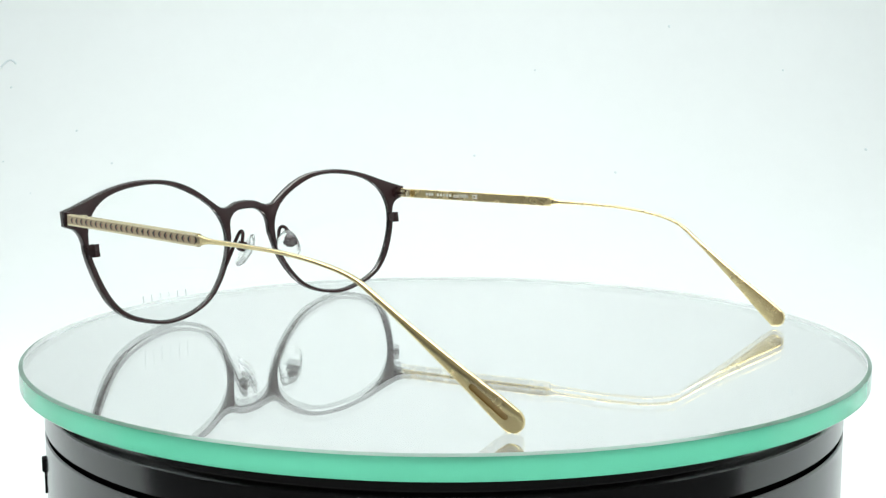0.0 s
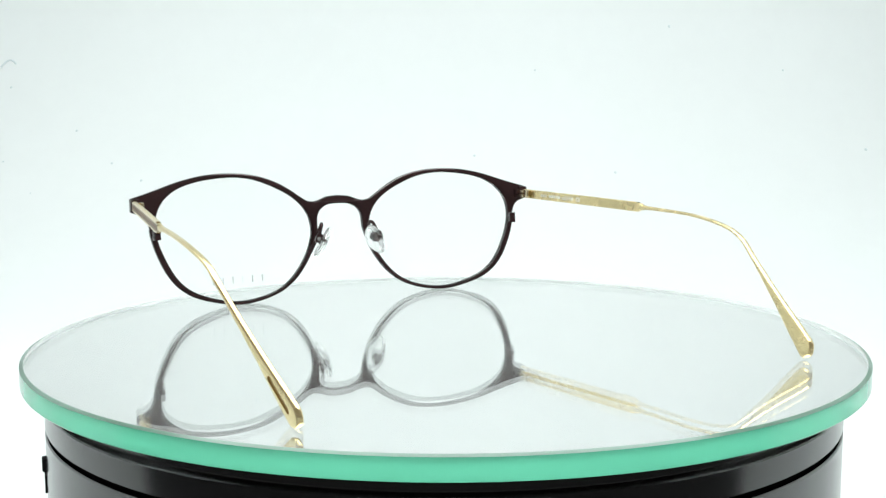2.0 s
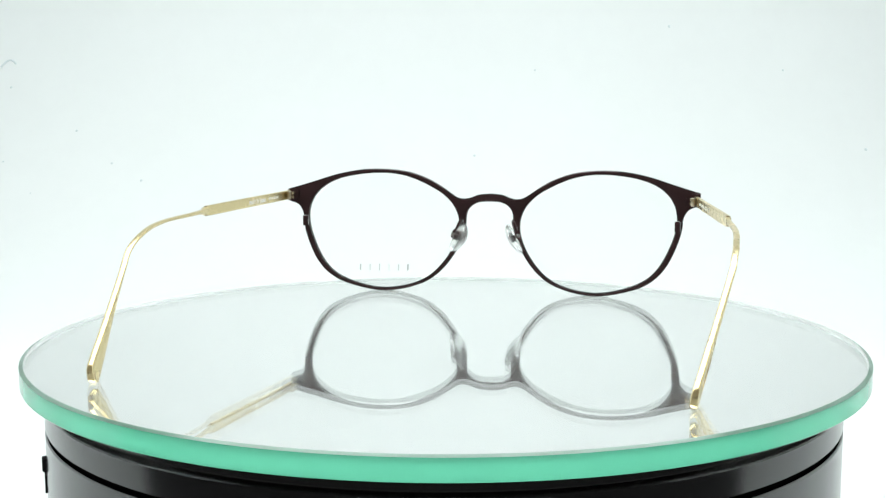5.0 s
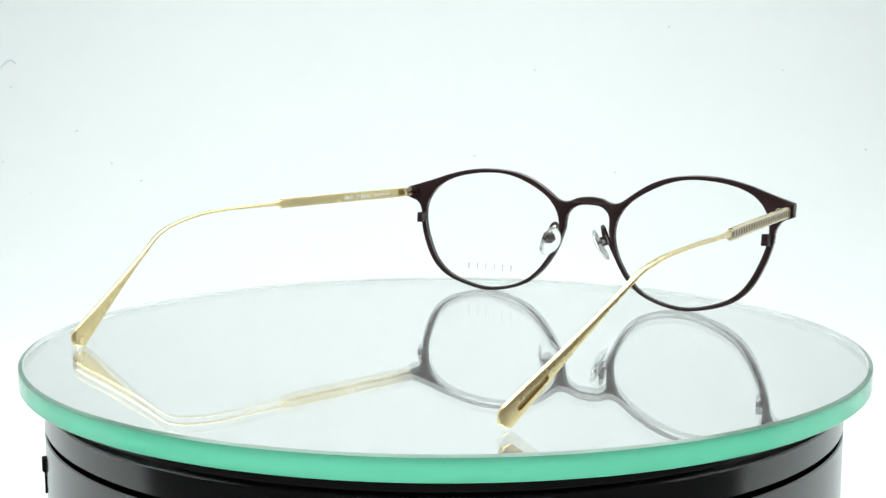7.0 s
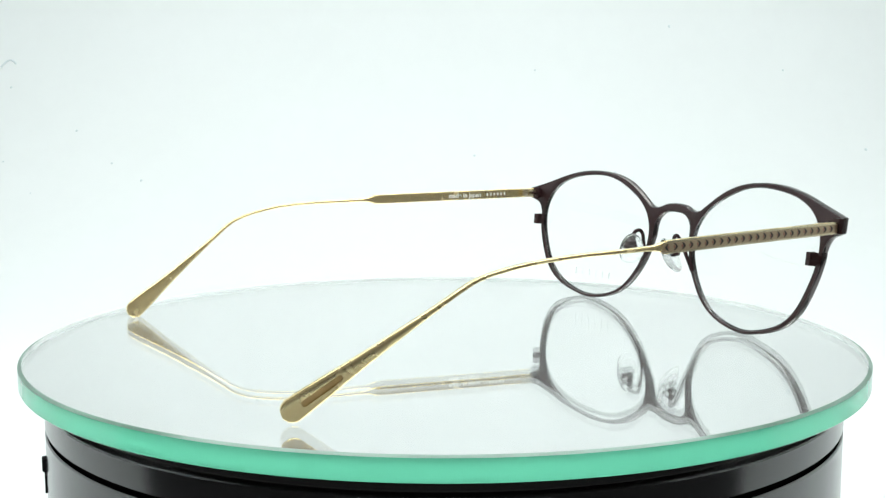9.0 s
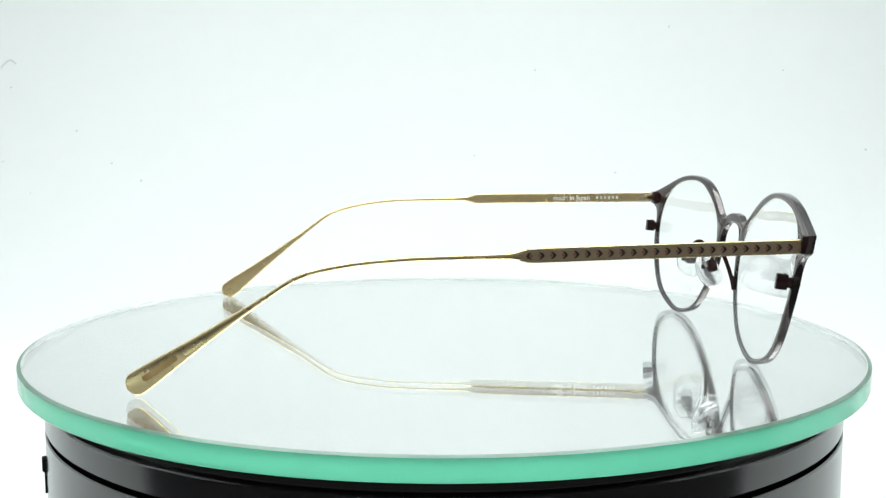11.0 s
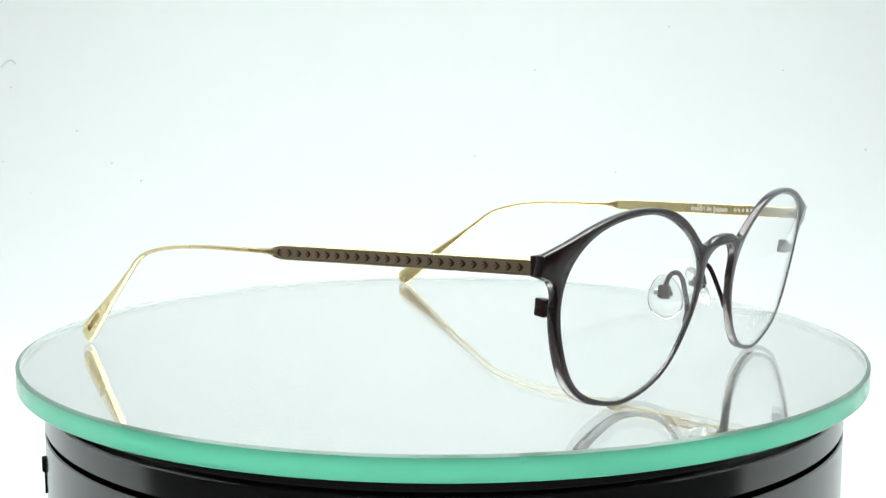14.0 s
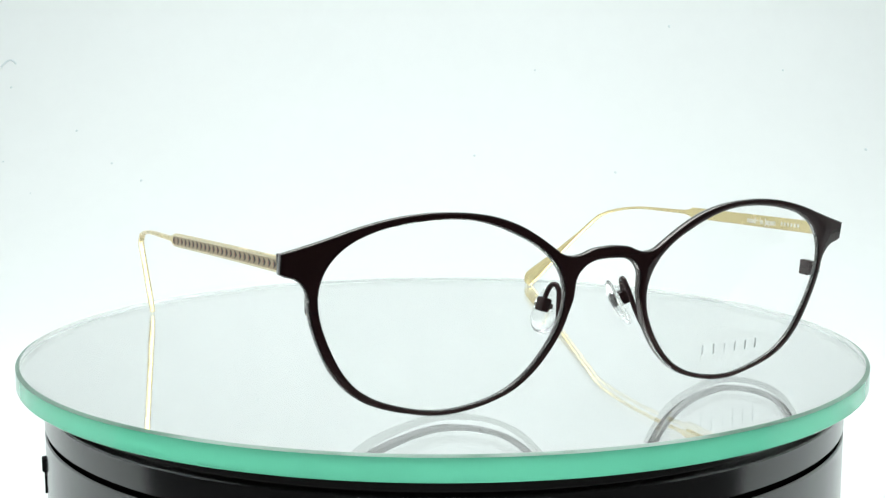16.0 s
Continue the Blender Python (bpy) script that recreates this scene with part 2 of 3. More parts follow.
# ---------------- turntable ----------------
turntable = empty("turntable", "glossy black plastic display turntable with a ring groove", "turntable")
turntable.location = (0, 0, FLOOR_Z)
H = -FLOOR_Z
R_T = 0.0995
part("body", lathe([(0, 0), (R_T - 0.0008, 0), (R_T, 0.0008), (R_T, H - 0.0168), (R_T - 0.0003, H - 0.0165), (0, H - 0.0165)]), BLACK, turntable, sharp=20)
part("groove", lathe([(0, H - 0.0167), (R_T - 0.0030, H - 0.0167), (R_T - 0.0030, H - 0.0150), (0, H - 0.0150)]), BLACK_MATT, turntable, "matt black gap between the body and the turning ring", sharp=20)
part("turning_ring", lathe([(0, H - 0.0152), (R_T - 0.0003, H - 0.0152), (R_T, H - 0.0149), (R_T, H - 0.0096), (R_T - 0.0003, H - 0.0093), (R_T - 0.0021, H - 0.0091), (R_T - 0.0024, H - 0.0055), (0, H - 0.0055)]), BLACK, turntable, sharp=20)
bm = bmesh.new()
at_side = pose(0, 0, 0, 0, 0, 20.4)
box(bm, (-0.1005, -0.0016, H - 0.0256), (-0.0985, 0.0016, H - 0.0223), 0.0004, at_side)
box(bm, (-0.1000, -0.0003, H - 0.0310), (-0.0990, 0.0003, H - 0.0256), 0.0001, at_side)
part("switch", bm, BLACK_MATT, turntable, "small matt black slide switch")

mirror_disc = empty("mirror_disc", "round mirror plate of green-edged glass on the turntable", "mirror")
R_D, T_D, CH, CW = 0.1050, 0.0049, 0.00035, 0.0009
glass = part("glass_plate", lathe([(0, 0), (R_D - CW - 0.00005, 0), (R_D - 0.0004, -CH - 0.00005), (R_D - 0.0004, -T_D + 0.0002), (0, -T_D + 0.0002)], 256), PLATE, mirror_disc, "clear polished plate glass", sharp=20)
glass.visible_shadow = False
glass.data.materials.append(GROUND)
for f in glass.data.polygons:
    f.material_index = int(abs(f.normal.z) < 0.9)
part("silvering", lathe([(0, -T_D + 0.0004), (R_D - 0.0007, -T_D + 0.0004), (R_D - 0.0007, -T_D + 0.0003), (0, -T_D + 0.0003)], 256), MIRROR, mirror_disc, "silver mirror layer under the glass", sharp=20)
part("ground_edge", lathe([(R_D, -CH), (R_D, -T_D + 0.0003), (R_D - 0.0003, -T_D), (R_D - 0.0007, -T_D)], 256), EDGE, mirror_disc, "bright green ground glass edge", sharp=20)
part("bevel", lathe([(R_D - CW, 0), (R_D, -CH), (R_D - 0.0002, -CH - 0.00002), (R_D - CW, -0.00005), (R_D - CW, 0)], 256), BEVEL, mirror_disc, "narrow grey-green bevel round the rim", sharp=20)
bm = lathe([(0, -T_D - 0.0004), (R_D - 0.005, -T_D - 0.0004), (R_D - 0.005, -T_D - 0.00005), (0, -T_D - 0.00005)], 192)
part("backing", bm, BLACK_MATT, mirror_disc, "black protective backing of the mirror")

# ---------------- eyeglasses ----------------
# Own space: millimetres, x to the wearer's right, y forward, z up from the mirror; MID is where the front stands from the axis.
MID = Vector((0.79, 70.38, 0.0))
AXIS_X = -0.52
glasses = empty("eyeglasses", "dark brown metal eyeglasses with gold temples, standing open on the mirror", "eyeglasses")


def place(x, y, z):
    c, s = math.cos(radians(0.859)), math.sin(radians(0.859))
    return Vector((x * c - y * s + MID.x, x * s + y * c + MID.y, z + MID.z)) * MM


def bent(x, z, d=0.0):
    """A point of the front: bowed about the face and leaning forward at the top."""
    u = z - 20
    return place(x + AXIS_X, 5.3 - 0.0865 * math.sqrt(x * x + 64) + 0.0015 * u * u + 0.148 * u - 0.003 * max(0, abs(x) - 52) ** 2 + d, z - 0.1)


LENS_X, LENS_Z = 34.7, 19.75
WAVES = (21.36, 0.31, 0.5, 2.97, 0.67, -0.22, 0.73, 0.09, 0.15, -0.27, 0.36, -0.11, -0.04, -0.07, 0.12)


def lens_radius(a):
    return WAVES[0] + sum(WAVES[2 * k - 1] * math.cos(k * a) + WAVES[2 * k] * math.sin(k * a) for k in range(1, 8))


def lens_outline(side, grow=0.0, n=96):
    """The lens opening's outline; side is +1 for the wearer's right and -1 for the left."""
    out = []
    for k in range(n):
        a = 2 * math.pi * k / n
        r = lens_radius(a) + grow
        out.append(Vector((side * (LENS_X + r * math.cos(a)), LENS_Z + r * math.sin(a))))
    return out


BROW = [(0, 31.9), (3.8, 31.55), (6.4, 30.6), (8.6, 30.2), (10.8, 30.6), (12.6, 31.7), (16.6, 34.4), (20.8, 36.7), (25.5, 38.4), (30, 39.3), (35, 39.7), (39.5, 39.7), (44, 39.3), (48.5, 38.5), (53, 37.35), (57.5, 35.9), (62, 34.5), (66.6, 33.2)]
CHEEK = [(66.7, 29.4), (65.6, 28.9), (64, 28.4), (62.7, 27.4), (61.8, 25.9), (61.3, 24.2)]
NOSE = [(7.7, 21.5), (7.6, 24.0), (7.4, 25.6), (6.7, 27.0), (5.2, 28.35), (3.0, 29.15), (0, 29.3)]


def half_outline():
    """Outer outline of the wearer's right half, from the bridge over the brow, the end, under the lens and up the nose."""
    a = spline([(x, z, 0) for x, z in BROW], 4)
    b = spline([(x, z, 0) for x, z in CHEEK], 4)
    low = []
    n = 60
    for k in range(n + 1):
        t = radians(8.5) - radians(181.5) * k / n
        d = 181.5 * k / n
        wide = 1.95 - 0.83 * min(1, max(0, (d - 30) / 50)) + 0.63 * max(0, (d - 130) / 51.5)
        r = lens_radius(t) + wide
        low.append(Vector((LENS_X + r * math.cos(t), LENS_Z + r * math.sin(t), 0)))
    c = spline([(x, z, 0) for x, z in NOSE], 4)
    return a + b + low + c


def inset(loop, d):
    """The closed 2D loop moved by d to its left."""
    n = len(loop)
    out = []
    for i in range(n):
        a, b, c = loop[i - 1], loop[i], loop[(i + 1) % n]
        t1, t2 = (b - a), (c - b)
        t = (t1.normalized() if t1.length > 1e-9 else t1) + (t2.normalized() if t2.length > 1e-9 else t2)
        if t.length < 1e-9:
            t = t2
        t.normalize()
        out.append(Vector((b.x - d * t.y, b.y + d * t.x)))
    return out


def turn_left(loop):
    area = sum(a.x * b.y - b.x * a.y for a, b in zip(loop, loop[1:] + loop[:1]))
    return loop if area > 0 else loop[::-1]


def plate(loops, depth, soft, push=0.0):
    """A bent plate of that depth from closed loops (the first is its outside, the others are holes), with softened edges."""
    bm = bmesh.new()
    caps = ([], [])
    for k, loop in enumerate(loops):
        loop = turn_left(loop)
        small = inset(loop, soft if k == 0 else -soft)
        mid = inset(loop, 0.29 * soft if k == 0 else -0.29 * soft)
        rings = []
        for l, d in ((small, -depth / 2), (mid, -depth / 2 + 0.29 * soft), (loop, -depth / 2 + soft), (loop, depth / 2 - soft), (mid, depth / 2 - 0.29 * soft), (small, depth / 2)):
            rings.append([bm.verts.new(bent(p.x, p.y, d + push)) for p in l])
        for a, b in zip(rings, rings[1:]):
            for i in range(len(a)):
                j = (i + 1) % len(a)
                bm.faces.new((a[i], a[j], b[j], b[i])).material_index = 1
        caps[0].append(rings[0]), caps[1].append(rings[-1])
    for cap in caps:
        edges = []
        for ring in cap:
            edges += [bm.edges.get((ring[i], ring[(i + 1) % len(ring)])) for i in range(len(ring))]
        bmesh.ops.triangle_fill(bm, use_beauty=True, use_dissolve=False, edges=edges)
    return bm


right = [Vector((p.x, p.y)) for p in half_outline()]
left = [Vector((-p.x, p.y)) for p in right[::-1]]
around = right[:-1] + left[:-1]
tidy = [around[0]]
for p in around[1:]:
    if (p - tidy[-1]).length > 0.12:
        tidy.append(p)
front = part("front", plate([tidy, lens_outline(1), lens_outline(-1)], 1.75, 0.32), BROWN, glasses, "dark brown metal front with keyhole bridge and thin rims")
front.data.materials.append(RIM_EDGE)


def lens(side):
    """A clear meniscus that sits in the rim."""
    bm = bmesh.new()
    rings = []
    n, steps = 96, (0, 0.25, 0.5, 0.72, 0.88, 1.0)
    for face, d in ((1, 0.75), (0, -0.75)):
        rows = []
        for s in steps:
            bow = 1.0 * (1 - s * s)
            if s == 0:
                rows.append([bm.verts.new(bent(side * LENS_X, LENS_Z, d + bow))])
                continue
            ring = []
            for k in range(n):
                a = 2 * math.pi * k / n
                r = (lens_radius(a) + 0.05) * s
                ring.append(bm.verts.new(bent(side * (LENS_X + r * math.cos(a)), LENS_Z + r * math.sin(a), d + bow)))
            rows.append(ring)
        for a, b in zip(rows, rows[1:]):
            for k in range(n):
                j = (k + 1) % n
                bm.faces.new((a[0], b[k], b[j]) if len(a) == 1 else (a[k], a[j], b[j], b[k]))
        rings.append(rows[-1])
    for k in range(n):
        j = (k + 1) % n
        bm.faces.new((rings[0][k], rings[0][j], rings[1][j], rings[1][k]))
    ob = part("lens", bm, LENS, glasses, "clear demo lens")
    ob.visible_shadow = False
    return ob


lenses = {s: lens(s) for s in (1, -1)}

# the faint print low on the left lens: plain bars of its size
for k, wide in enumerate((0.4, 0.4, 0.2, 0.35, 0.35, 0.45)):
    cx = 26.8 + 3.15 * k
    bm = bmesh.new()
    lift = 0.78 + 1.0 * (1 - ((LENS_X - cx) ** 2 + 148) / 400)
    rows = [[bm.verts.new(bent(-(cx + x), 7.4 + z, d + lift)) for x, z in ((-wide / 2, -1.05), (wide / 2, -1.05), (wide / 2, 1.05), (-wide / 2, 1.05))] for d in (0, 0.03)]
    bm.faces.new(rows[0][::-1]), bm.faces.new(rows[1])
    for i in range(4):
        bm.faces.new((rows[0][i], rows[0][(i + 1) % 4], rows[1][(i + 1) % 4], rows[1][i]))
    part("print_mark", bm, PRINT, lenses[-1], "faint grey printed mark", smooth=False)

# rim locks behind the rims, with their split
for side in (1, -1):
    spot = bent(side * 60.3, 22.6, 0)
    turn = Matrix.Translation(spot) @ pose(0, 0, 0, -6, 0, 1.1 - side * 9)
    bm = bmesh.new()
    for z0, z1, n0, n1 in ((0.01, 1.65, 0.01, 1.05), (-1.65, -0.01, -1.15, -0.01)):
        box(bm, (-0.95 * MM, -4.1 * MM, z0 * MM), (0.75 * MM, -1.75 * MM, z1 * MM), 0.12 * MM, turn)
        box(bm, (-0.8 * MM, -2.2 * MM, n0 * MM), (0.65 * MM, -0.5 * MM, n1 * MM), 0.15 * MM, turn)
    box(bm, (-0.7 * MM, -3.8 * MM, -0.2 * MM), (0.5 * MM, -0.9 * MM, 0.2 * MM), 0, turn)
    part("rim_lock", bm, BROWN, glasses, "dark brown two-piece rim lock")
    # the split of the rim before the lock
    bm = bmesh.new()
    inner = LENS_X + lens_radius(radians(5.5))
    rows = [[bm.verts.new(bent(side * (inner + x), 22.1 + z, d)) for x, z in ((0.1, -0.08), (1.85, -0.08), (1.85, 0.06), (0.1, 0.06))] for d in (0.5, 0.89)]
    bm.faces.new(rows[0][::-1]), bm.faces.new(rows[1])
    for i in range(4):
        bm.faces.new((rows[0][i], rows[0][(i + 1) % 4], rows[1][(i + 1) % 4], rows[1][i]))
    part("rim_split", bm, BLACK_MATT, front, "fine dark split in the rim", smooth=False)
    bm = bmesh.new()
    bmesh.ops.create_cone(bm, segments=16, radius1=0.5 * MM, radius2=0.42 * MM, depth=0.25 * MM, cap_ends=True, matrix=turn @ pose(-0.0001, -0.0026, 0.00170))
    part("screw", bm, STEEL, glasses, "tiny steel screw head")

# nose pads on wire arms
for side in (1, -1):
    bm = bmesh.new()
    x0 = AXIS_X
    path = spline([place(x0 + side * a, b, c) for a, b, c in ((11.4, 2.3, 13.6), (10.3, 2.3, 15.4), (9.5, 1.9, 17.4), (8.9, 1.1, 20.0), (8.3, 0.2, 22.4), (8.3, -0.9, 23.5), (8.7, -2.1, 23.2), (9.3, -2.7, 21.8), (9.7, -2.9, 20.4))], 6)
    tube(bm, path, 0.54 * MM)
    box(bm, (-0.55 * MM, -0.7 * MM, -1.8 * MM), (0.55 * MM, 0.7 * MM, 1.8 * MM), 0.3 * MM, Matrix.Translation(place(x0 + side * 10.6, 2.6, 15.0)) @ pose(0, 0, 0, 0, -side * 28, 0))
    arm = part("pad_arm", bm, BROWN, glasses, "bent dark wire nose pad arm")
    lean = Matrix.Translation(place(x0 + side * 9.0, -3.3, 18.2)) @ pose(0, 0, 0, 0, 0, side * 24) @ pose(0, 0, 0, 6, -side * 28, 0)
    bm = bmesh.new()
    knob = Matrix.Translation(place(x0 + side * 9.9, -3.1, 19.3)) @ pose(0, 0, 0, 0, -side * 20, side * 10)
    box(bm, (-1.15 * MM, -1.25 * MM, -1.45 * MM), (1.15 * MM, 1.25 * MM, 1.5 * MM), 0.45 * MM, knob)
    box(bm, (-0.6 * MM, -1.9 * MM, -0.55 * MM), (0.6 * MM, 1.9 * MM, 0.55 * MM), 0.2 * MM, knob @ pose(-side * 0.0009, -0.0004, 0))
    part("pad_box", bm, BROWN, arm, "dark pad holder")
    bm = bmesh.new()
    bmesh.ops.create_cone(bm, segments=16, radius1=0.55 * MM, radius2=0.68 * MM, depth=0.5 * MM, cap_ends=True, matrix=knob @ pose(side * 0.0003, -0.00146, -0.0001, 90, 0, 0))
    box(bm, (-0.5 * MM, -0.12 * MM, -0.08 * MM), (0.5 * MM, 0.02 * MM, 0.08 * MM), 0, knob @ pose(side * 0.0003, -0.00168, -0.0001, 0, 40, 0))
    part("screw", bm, STEEL, arm, "tiny steel screw head")
    bm = bmesh.new()
    bmesh.ops.create_uvsphere(bm, u_segments=32, v_segments=20, radius=1)
    for v in bm.verts:
        high = v.co.z
        v.co = Vector((v.co.x * 1.25, v.co.y * (3.7 - 0.45 * high), v.co.z * 5.2)) * MM
        v.co.x += -side * 0.5 * MM * (1 - high ** 2)
    bmesh.ops.transform(bm, matrix=lean, verts=bm.verts)
    pad = part("nose_pad", bm, SILICONE, glasses, "clear silicone nose pad")
    pad.visible_shadow = False


# ---------------- temples ----------------
def temple(side):
    """One gold temple: flat decorated bar, thin wire, bend and paddle tip."""
    if side > 0:
        slope, run, start, lift, shift = 34.5, 37.8, (-105.0, 24.2), 0.0, 0.0
        across = [(-2, 64.7), (-35, 68.1), (-57, 70.5), (-73, 71.2), (-85, 70.8), (-98, 69.8), (-105, 68.8), (-113, 66.6), (-138, 59.7)]
    else:
        slope, run, start, lift, shift = 36.7, 36.9, (-106.0, 24.25), 0.45, -1.2
        across = [(-2, -66.2), (-35, -70.0), (-57, -72.5), (-66, -72.6), (-84, -73.8), (-92, -73.7), (-106, -72.7), (-118, -70.4), (-138, -66.4)]
    bar = [(-1.0, 30.75, 2.9, 1.15), (-20, 30.5, 2.9, 1.15), (-38, 30.25, 2.9, 1.15), (-55.9, 29.95, 2.9, 1.15), (-57.0, 29.93, 2.76, 1.15), (-58.3, 29.92, 2.15, 1.2), (-59.8, 29.92, 1.5, 1.3), (-62, 29.88, 1.12, 1.4), (-68, 29.78, 0.95, 1.45)]
    bend = [(-79, 29.5, 0.80, 1.45), (-86, 29.0, 0.78, 1.5), (-92, 28.3, 0.78, 1.5), (-98, 27.15, 0.78, 1.5), (-102, 25.85, 0.80, 1.5)]
    bar = [(y, z + lift, h, w) for y, z, h, w in bar] + [(y + shift, z + lift * min(1, (102 + y) / 15), h, w) for y, z, h, w in bend]
    c, s = math.cos(radians(slope)), math.sin(radians(slope))
    low = [(0, 0.86, 1.5), (4.5, 1.02, 1.5), (9.3, 1.35, 1.5), (14.2, 1.8, 1.55), (19.2, 2.35, 1.6), (24.1, 3.0, 1.65), (29, 3.85, 1.7), (run - 4.0, 4.6, 1.7), (run - 1.5, 4.9, 1.7), (run, 5.0, 1.7)]
    rows = bar + [(start[0] - k * c, start[1] - k * s, h, w) for k, h, w in low]
    xs, ys = [v for _, v in across], [-y for y, _ in across]
    pts = [(float(np.interp(-y, ys, xs)), y, z) for y, z, h, w in rows]
    fine = spline(pts, 8)
    size = spline([(h, w, 0) for _, _, h, w in rows], 8)
    # rounded paddle end
    last, way = fine[-1], (fine[-1] - fine[-2]).normalized()
    for k in range(1, 9):
        a = radians(11 * k)
        fine.append(last + way * 2.35 * math.sin(a))
        size.append(Vector((5.0 * max(0.06, math.cos(a)), 1.7 * (0.8 + 0.2 * math.cos(a)), 0)))
    bm = bmesh.new()
    rings, frames = [], []
    for i, p in enumerate(fine):
        t = (fine[min(i + 1, len(fine) - 1)] - fine[max(i - 1, 0)]).normalized()
        out = Vector((side, 0, 0))
        out = (out - t * out.dot(t)).normalized()
        up = t.cross(out) * -side
        if up.z < 0:
            up = -up
        h, w = size[i].x / 2, size[i].y / 2
        k = min(1, max(0, (-54 - p.y) / 8))
        e = min(0.5, h * 0.85, w * 0.85) * k + 0.2 * (1 - k)
        ring = []
        pillow = 0.2 * min(1, max(0, (-104 - p.y) / 14))
        for q, (sx, sz) in enumerate(((1, 1), (-1, 1), (-1, -1), (1, -1))):
            section = [(sx * (w - e) + e * math.cos(radians(90 * q + 30 * k)), sz * (h - e) + e * math.sin(radians(90 * q + 30 * k))) for k in range(4)]
            if q in (1, 3):
                section += [(sx * w, sz * (h - e) * (1 - k / 3)) for k in range(1, 6)]
            for a, b in section:
                ring.append(bm.verts.new(place(*(p + out * a * (1 - pillow * (b / h) ** 2) + up * b))))
        rings.append(ring)
        frames.append((p, t, out, up, h, w))
    for a, b in zip(rings, rings[1:]):
        n = len(a)
        for k in range(n):
            bm.faces.new((a[k], a[(k + 1) % n], b[(k + 1) % n], b[k]))
    bm.faces.new(rings[0]), bm.faces.new(rings[-1])
    ob = part("temple", bm, GOLD, glasses, "slim satin gold temple with a flat bar and paddle tip")
    return ob, frames


def at_frame(frames, y):
    """Place and axes of the temple where it passes y."""
    f = min(frames, key=lambda q: abs(q[0].y - y))
    p = f[0] + f[1] * ((y - f[0].y) / f[1].y)
    return p, f[1], f[2], f[3], f[4], f[5]


def chip(bm, outline, frames, y, lift, high, outward=1):
    """A thin raised shape on a temple's face; outline in (along the temple backwards, up)."""
    p, t, out, up, h, w = at_frame(frames, y)
    rows = []
    for d in (lift, lift + high):
        rows.append([bm.verts.new(place(*(p + out * outward * (w + d) + t * a + up * b))) for a, b in outline])
    bm.faces.new(rows[0]), bm.faces.new(rows[1][::-1])
    n = len(outline)
    for i in range(n):
        bm.faces.new((rows[0][i], rows[0][(i + 1) % n], rows[1][(i + 1) % n], rows[1][i]))


def letters(body, size, frames, side, y0, mat, parent):
    """Lettering on a temple's inner face, read by the other side; y0 is where it begins."""
    cu = bpy.data.curves.new("lettering", "FONT")
    cu.body, cu.size, cu.align_y, cu.offset = body, size, "CENTER", 0.028 * size
    tmp = new("lettering", cu)
    me = bpy.data.meshes.new_from_object(tmp.evaluated_get(bpy.context.evaluated_depsgraph_get()))
    bpy.data.objects.remove(tmp)
    wide = max(v.co.x for v in me.vertices)
    p, t, out, up, h, w = at_frame(frames, y0)
    sgn = 1 if side > 0 else -1
    for v in me.vertices:
        along = v.co.x * sgn if side > 0 else wide - v.co.x
        q = p + t * along + up * v.co.y - out * (w + 0.03)
        v.co = place(*q)
    me.materials.append(mat)
    ob = new("lettering", me)
    ob.parent = parent
    return tagged(ob, "small pale lettering")


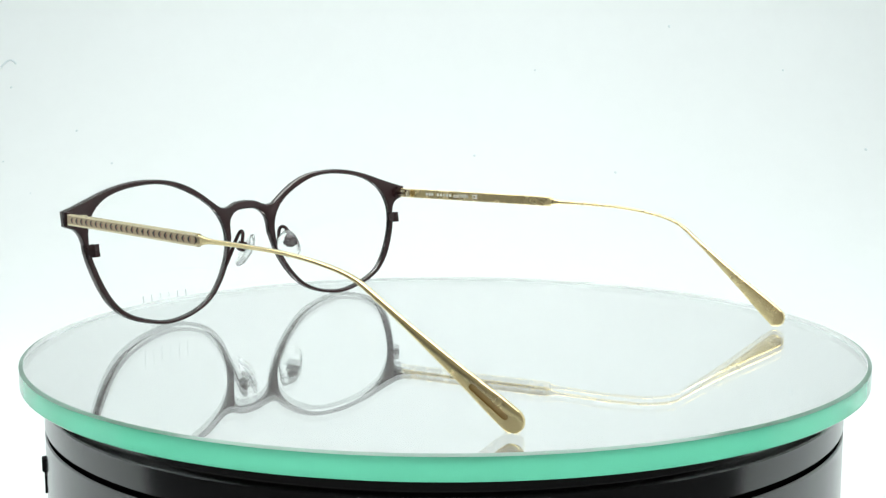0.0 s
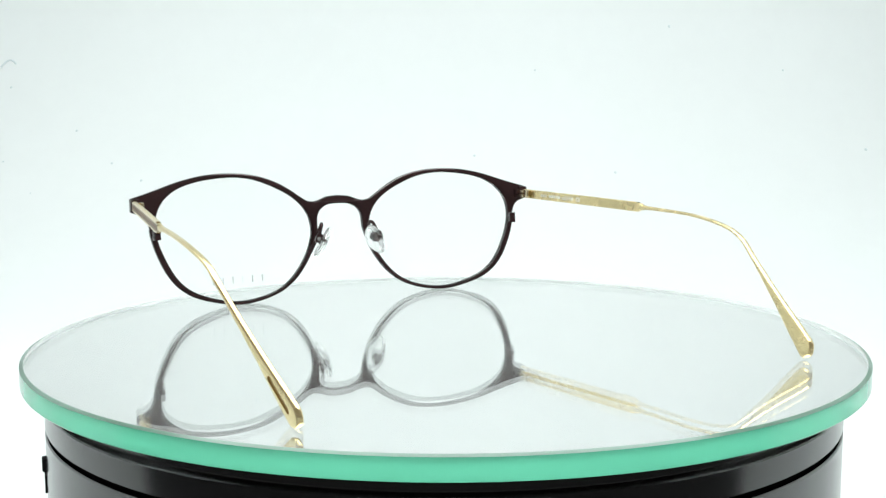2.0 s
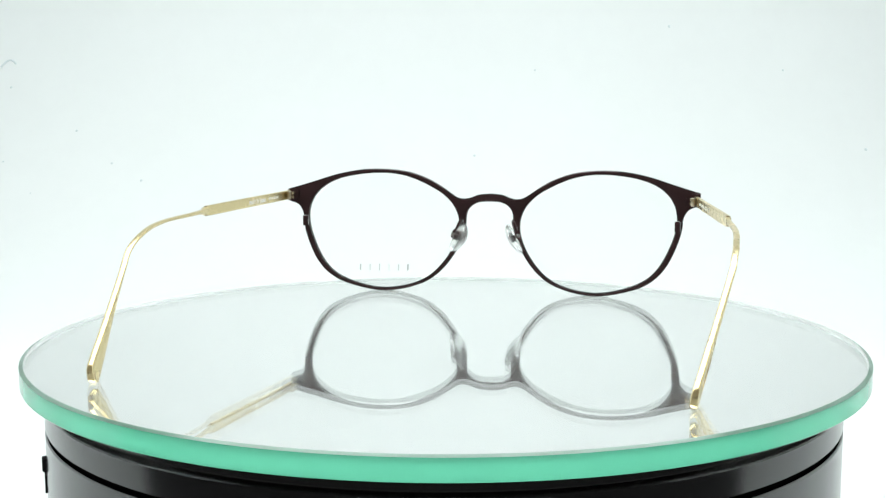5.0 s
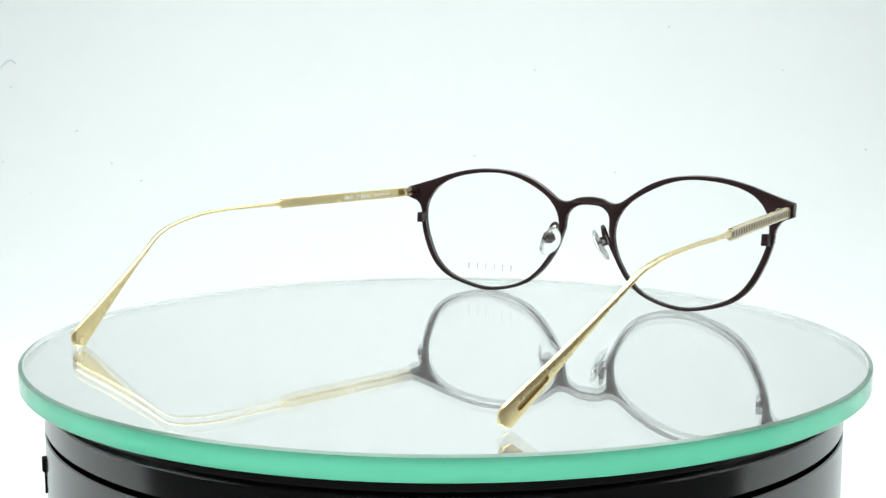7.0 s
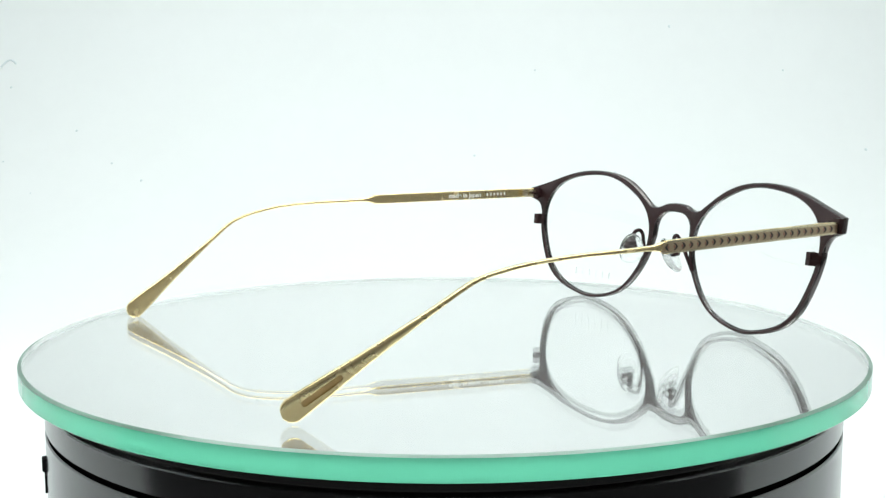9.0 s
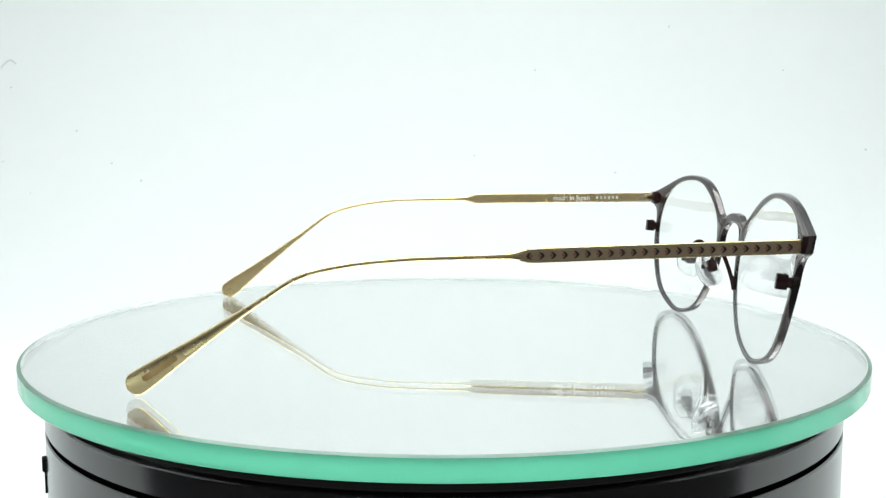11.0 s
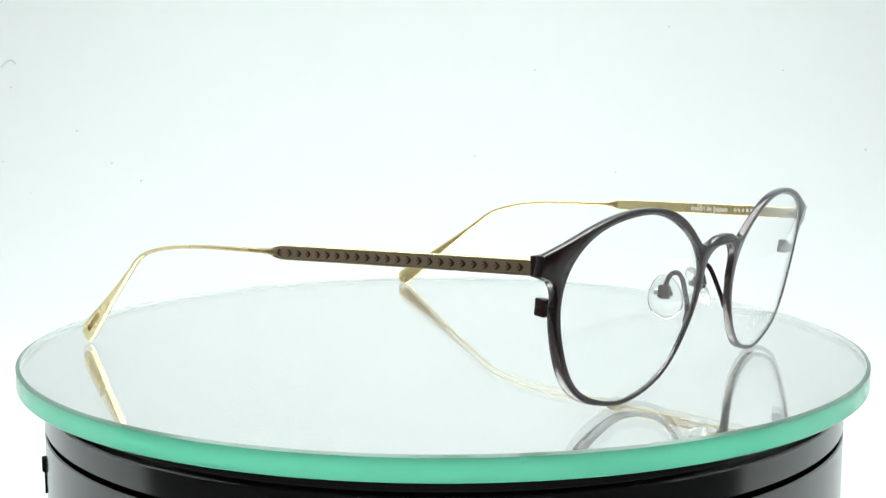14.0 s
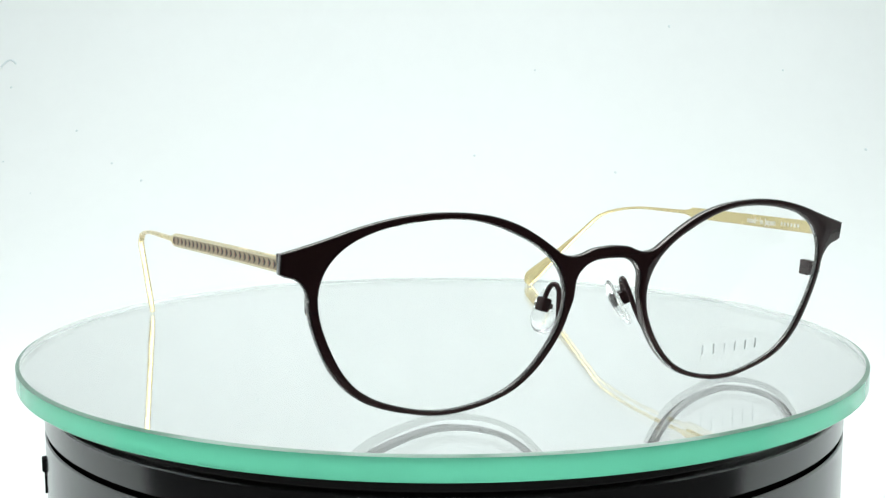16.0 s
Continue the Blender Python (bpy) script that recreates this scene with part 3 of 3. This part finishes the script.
for side in (1, -1):
    bar, frames = temple(side)
    # inlaid channel on the outer face between two raised gold edges
    def band(low, high, under, over, stop):
        """A strip along the bar's outer face; low and high are shares of its half height."""
        bm = bmesh.new()
        rows = []
        for k in range(31):
            y = -1.1 - k * (stop - 1.1) / 30
            p, t, out, up, h, w = at_frame(frames, y)
            rows.append([bm.verts.new(place(*(p + out * (w + d) + up * b * h))) for b, d in ((low, under), (low, over), (high, over), (high, under))])
        for a, b in zip(rows, rows[1:]):
            for i in range(4):
                bm.faces.new((a[i], a[(i + 1) % 4], b[(i + 1) % 4], b[i]))
        bm.faces.new(rows[0]), bm.faces.new(rows[-1])
        return bm

    part("inlay", band(-0.67, 0.67, -0.1, 0.03, 58.4), CHAMPAGNE, bar, "champagne inlay strip")
    for low, high in ((-0.95, -0.67), (0.67, 0.95)):
        part("edge_rail", band(low, high, -0.1, 0.10, 58.9), GOLD_POLISHED, bar, "raised gold edge beside the inlay")
    for k in range(24):
        y = -3.5 - k * 2.33
        bm = bmesh.new()
        # a winged chevron that points to the front
        wing = [(-0.72, 0.0), (-0.44, 0.40), (0.0, 0.68), (0.50, 0.76), (0.14, 0.42), (-0.10, 0.0)]
        chip(bm, wing + [(a, -b) for a, b in wing[-2:0:-1]], frames, y, 0.032, 0.05)
        part("arrow", bm, ARROW, bar, "", smooth=False)
        bm = bmesh.new()
        heart = [(0.02, 0.0), (0.20, 0.28), (0.44, 0.34), (0.58, 0.0)]
        chip(bm, heart + [(a, -b) for a, b in heart[-2:0:-1]], frames, y, 0.032, 0.035)
        part("arrow_heart", bm, ARROW_HEART, bar, "", smooth=False)
    # slot sunk into the paddle's outer face
    y_slot = -130.9 if side > 0 else -131.2

    def stadium(half, wide_, deep, high):
        bm = bmesh.new()
        ends = [(half + wide_ * math.cos(radians(a)), wide_ * math.sin(radians(a))) for a in range(-90, 91, 30)]
        mids = [(half * k / 6, wide_) for k in range(5, -6, -1)]
        ring = ends + mids + [(-a, -b) for a, b in ends + mids]
        rows = []
        for d in (deep, high):
            row = []
            for a, b in ring:
                p, t, out, up, h, w = at_frame(frames, y_slot - a * 0.8)
                row.append(bm.verts.new(place(*(p + out * (w + d) + up * b))))
            rows.append(row)
        bm.faces.new(rows[0]), bm.faces.new(rows[1])
        for i in range(len(ring)):
            j = (i + 1) % len(ring)
            bm.faces.new((rows[0][i], rows[0][j], rows[1][j], rows[1][i]))
        return bm

    cutter = mesh_object("cutter", stadium(4.0, 0.66, -0.42, 1.0), SLOT, smooth=False)
    cut = bar.modifiers.new("slot", "BOOLEAN")
    cut.operation, cut.solver, cut.object = "DIFFERENCE", "EXACT", cutter
    carved = bpy.data.meshes.new_from_object(bar.evaluated_get(bpy.context.evaluated_depsgraph_get()))
    bar.modifiers.remove(cut)
    bpy.data.objects.remove(cutter)
    bar.data = carved
    part("slot_floor", stadium(3.98, 0.64, -0.44, -0.36), SLOT, bar, "stamped slot in the paddle tip", smooth=False)
    # hinge: fork on the temple, dark knuckle on the front
    x = frames[0][0].x
    bm = bmesh.new()
    ang = pose(0, 0, 0, 0, 0, 0.859)
    m = Matrix.Translation(place(x - side * 0.9, -3.6, frames[0][0].z)) @ ang
    inw = -side
    for z in (-0.62, 0.62):
        box(bm, ((-0.6) * MM, -0.4 * MM, (z - 0.36) * MM), (0.6 * MM, 2.6 * MM, (z + 0.36) * MM), 0.15 * MM, m @ pose(inw * 0.0006, 0, 0))
    box(bm, (-0.6 * MM, -2.6 * MM, -1.25 * MM), (0.5 * MM, -0.2 * MM, 1.25 * MM), 0.15 * MM, m @ pose(inw * 0.0003, 0, 0))
    fork = part("hinge_fork", bm, GOLD_POLISHED, bar, "polished gold hinge fork")
    bm = bmesh.new()
    box(bm, (-0.85 * MM, 0.9 * MM, -0.27 * MM), (0.85 * MM, 4.0 * MM, 0.27 * MM), 0.1 * MM, m @ pose(inw * 0.0008, 0, 0))
    box(bm, (-1.1 * MM, 2.7 * MM, -1.35 * MM), (1.0 * MM, 4.4 * MM, 1.35 * MM), 0.2 * MM, m @ pose(inw * 0.0008, 0, 0))
    box(bm, (-1.3 * MM, -1.0 * MM, -1.86 * MM), (1.3 * MM, 0.3 * MM, 1.86 * MM), 0.16 * MM, Matrix.Translation(place(AXIS_X + side * 65.3, 0.05, 31.15)) @ pose(0, 0, 0, 0, 0, 0.9 - side * 5))
    part("hinge_block", bm, BROWN, front, "dark brown end piece with hinge knuckle")
    # writing on the inner faces
    if side < 0:
        letters("made in Japan", 2.08, frames, side, -20.6, INK, bar)
        marks = [(-12.0 - 1.25 * k, 0.6) for k in range(6)]
    else:
        letters("col.WN", 1.75, frames, side, -22.4, INK, bar)
        letters("CE", 1.75, frames, side, -29.4, INK, bar)
        marks = [(-11.9 - 1.1 * k, 0.7) for k in range(3)] + [(-16.3 - 1.2 * k, 0.8) for k in range(5)]
    for y, wide in marks:
        bm = bmesh.new()
        chip(bm, [(-wide / 2, -0.4), (wide / 2, -0.4), (wide / 2, 0.45), (-wide / 2, 0.45)], frames, y, 0.0, 0.02, -1)
        part("print_mark", bm, INK, bar, "small pale printed mark", smooth=False)


# ---------------- what turns ----------------
def motions():
    rate = 12.893
    rows, plate_rows = [], []
    for k in range(33):
        t = k * 0.5
        u = t - 8
        lag = 0.00005 * u ** 4 + 0.00127 * u ** 3 + 0.02424 * u * u - 0.0856 * u - 0.756
        a = -rate * (t - 4.1) - lag
        rows.append((t, pose(0, 0, 0, 0, 0, a)))
        plate_rows.append((t, pose(0.0004 * math.cos(radians(a)), 0.0004 * math.sin(radians(a)), 0, 0, 0, a)))
    walk(glasses, rows)
    walk(mirror_disc, plate_rows)


motions()
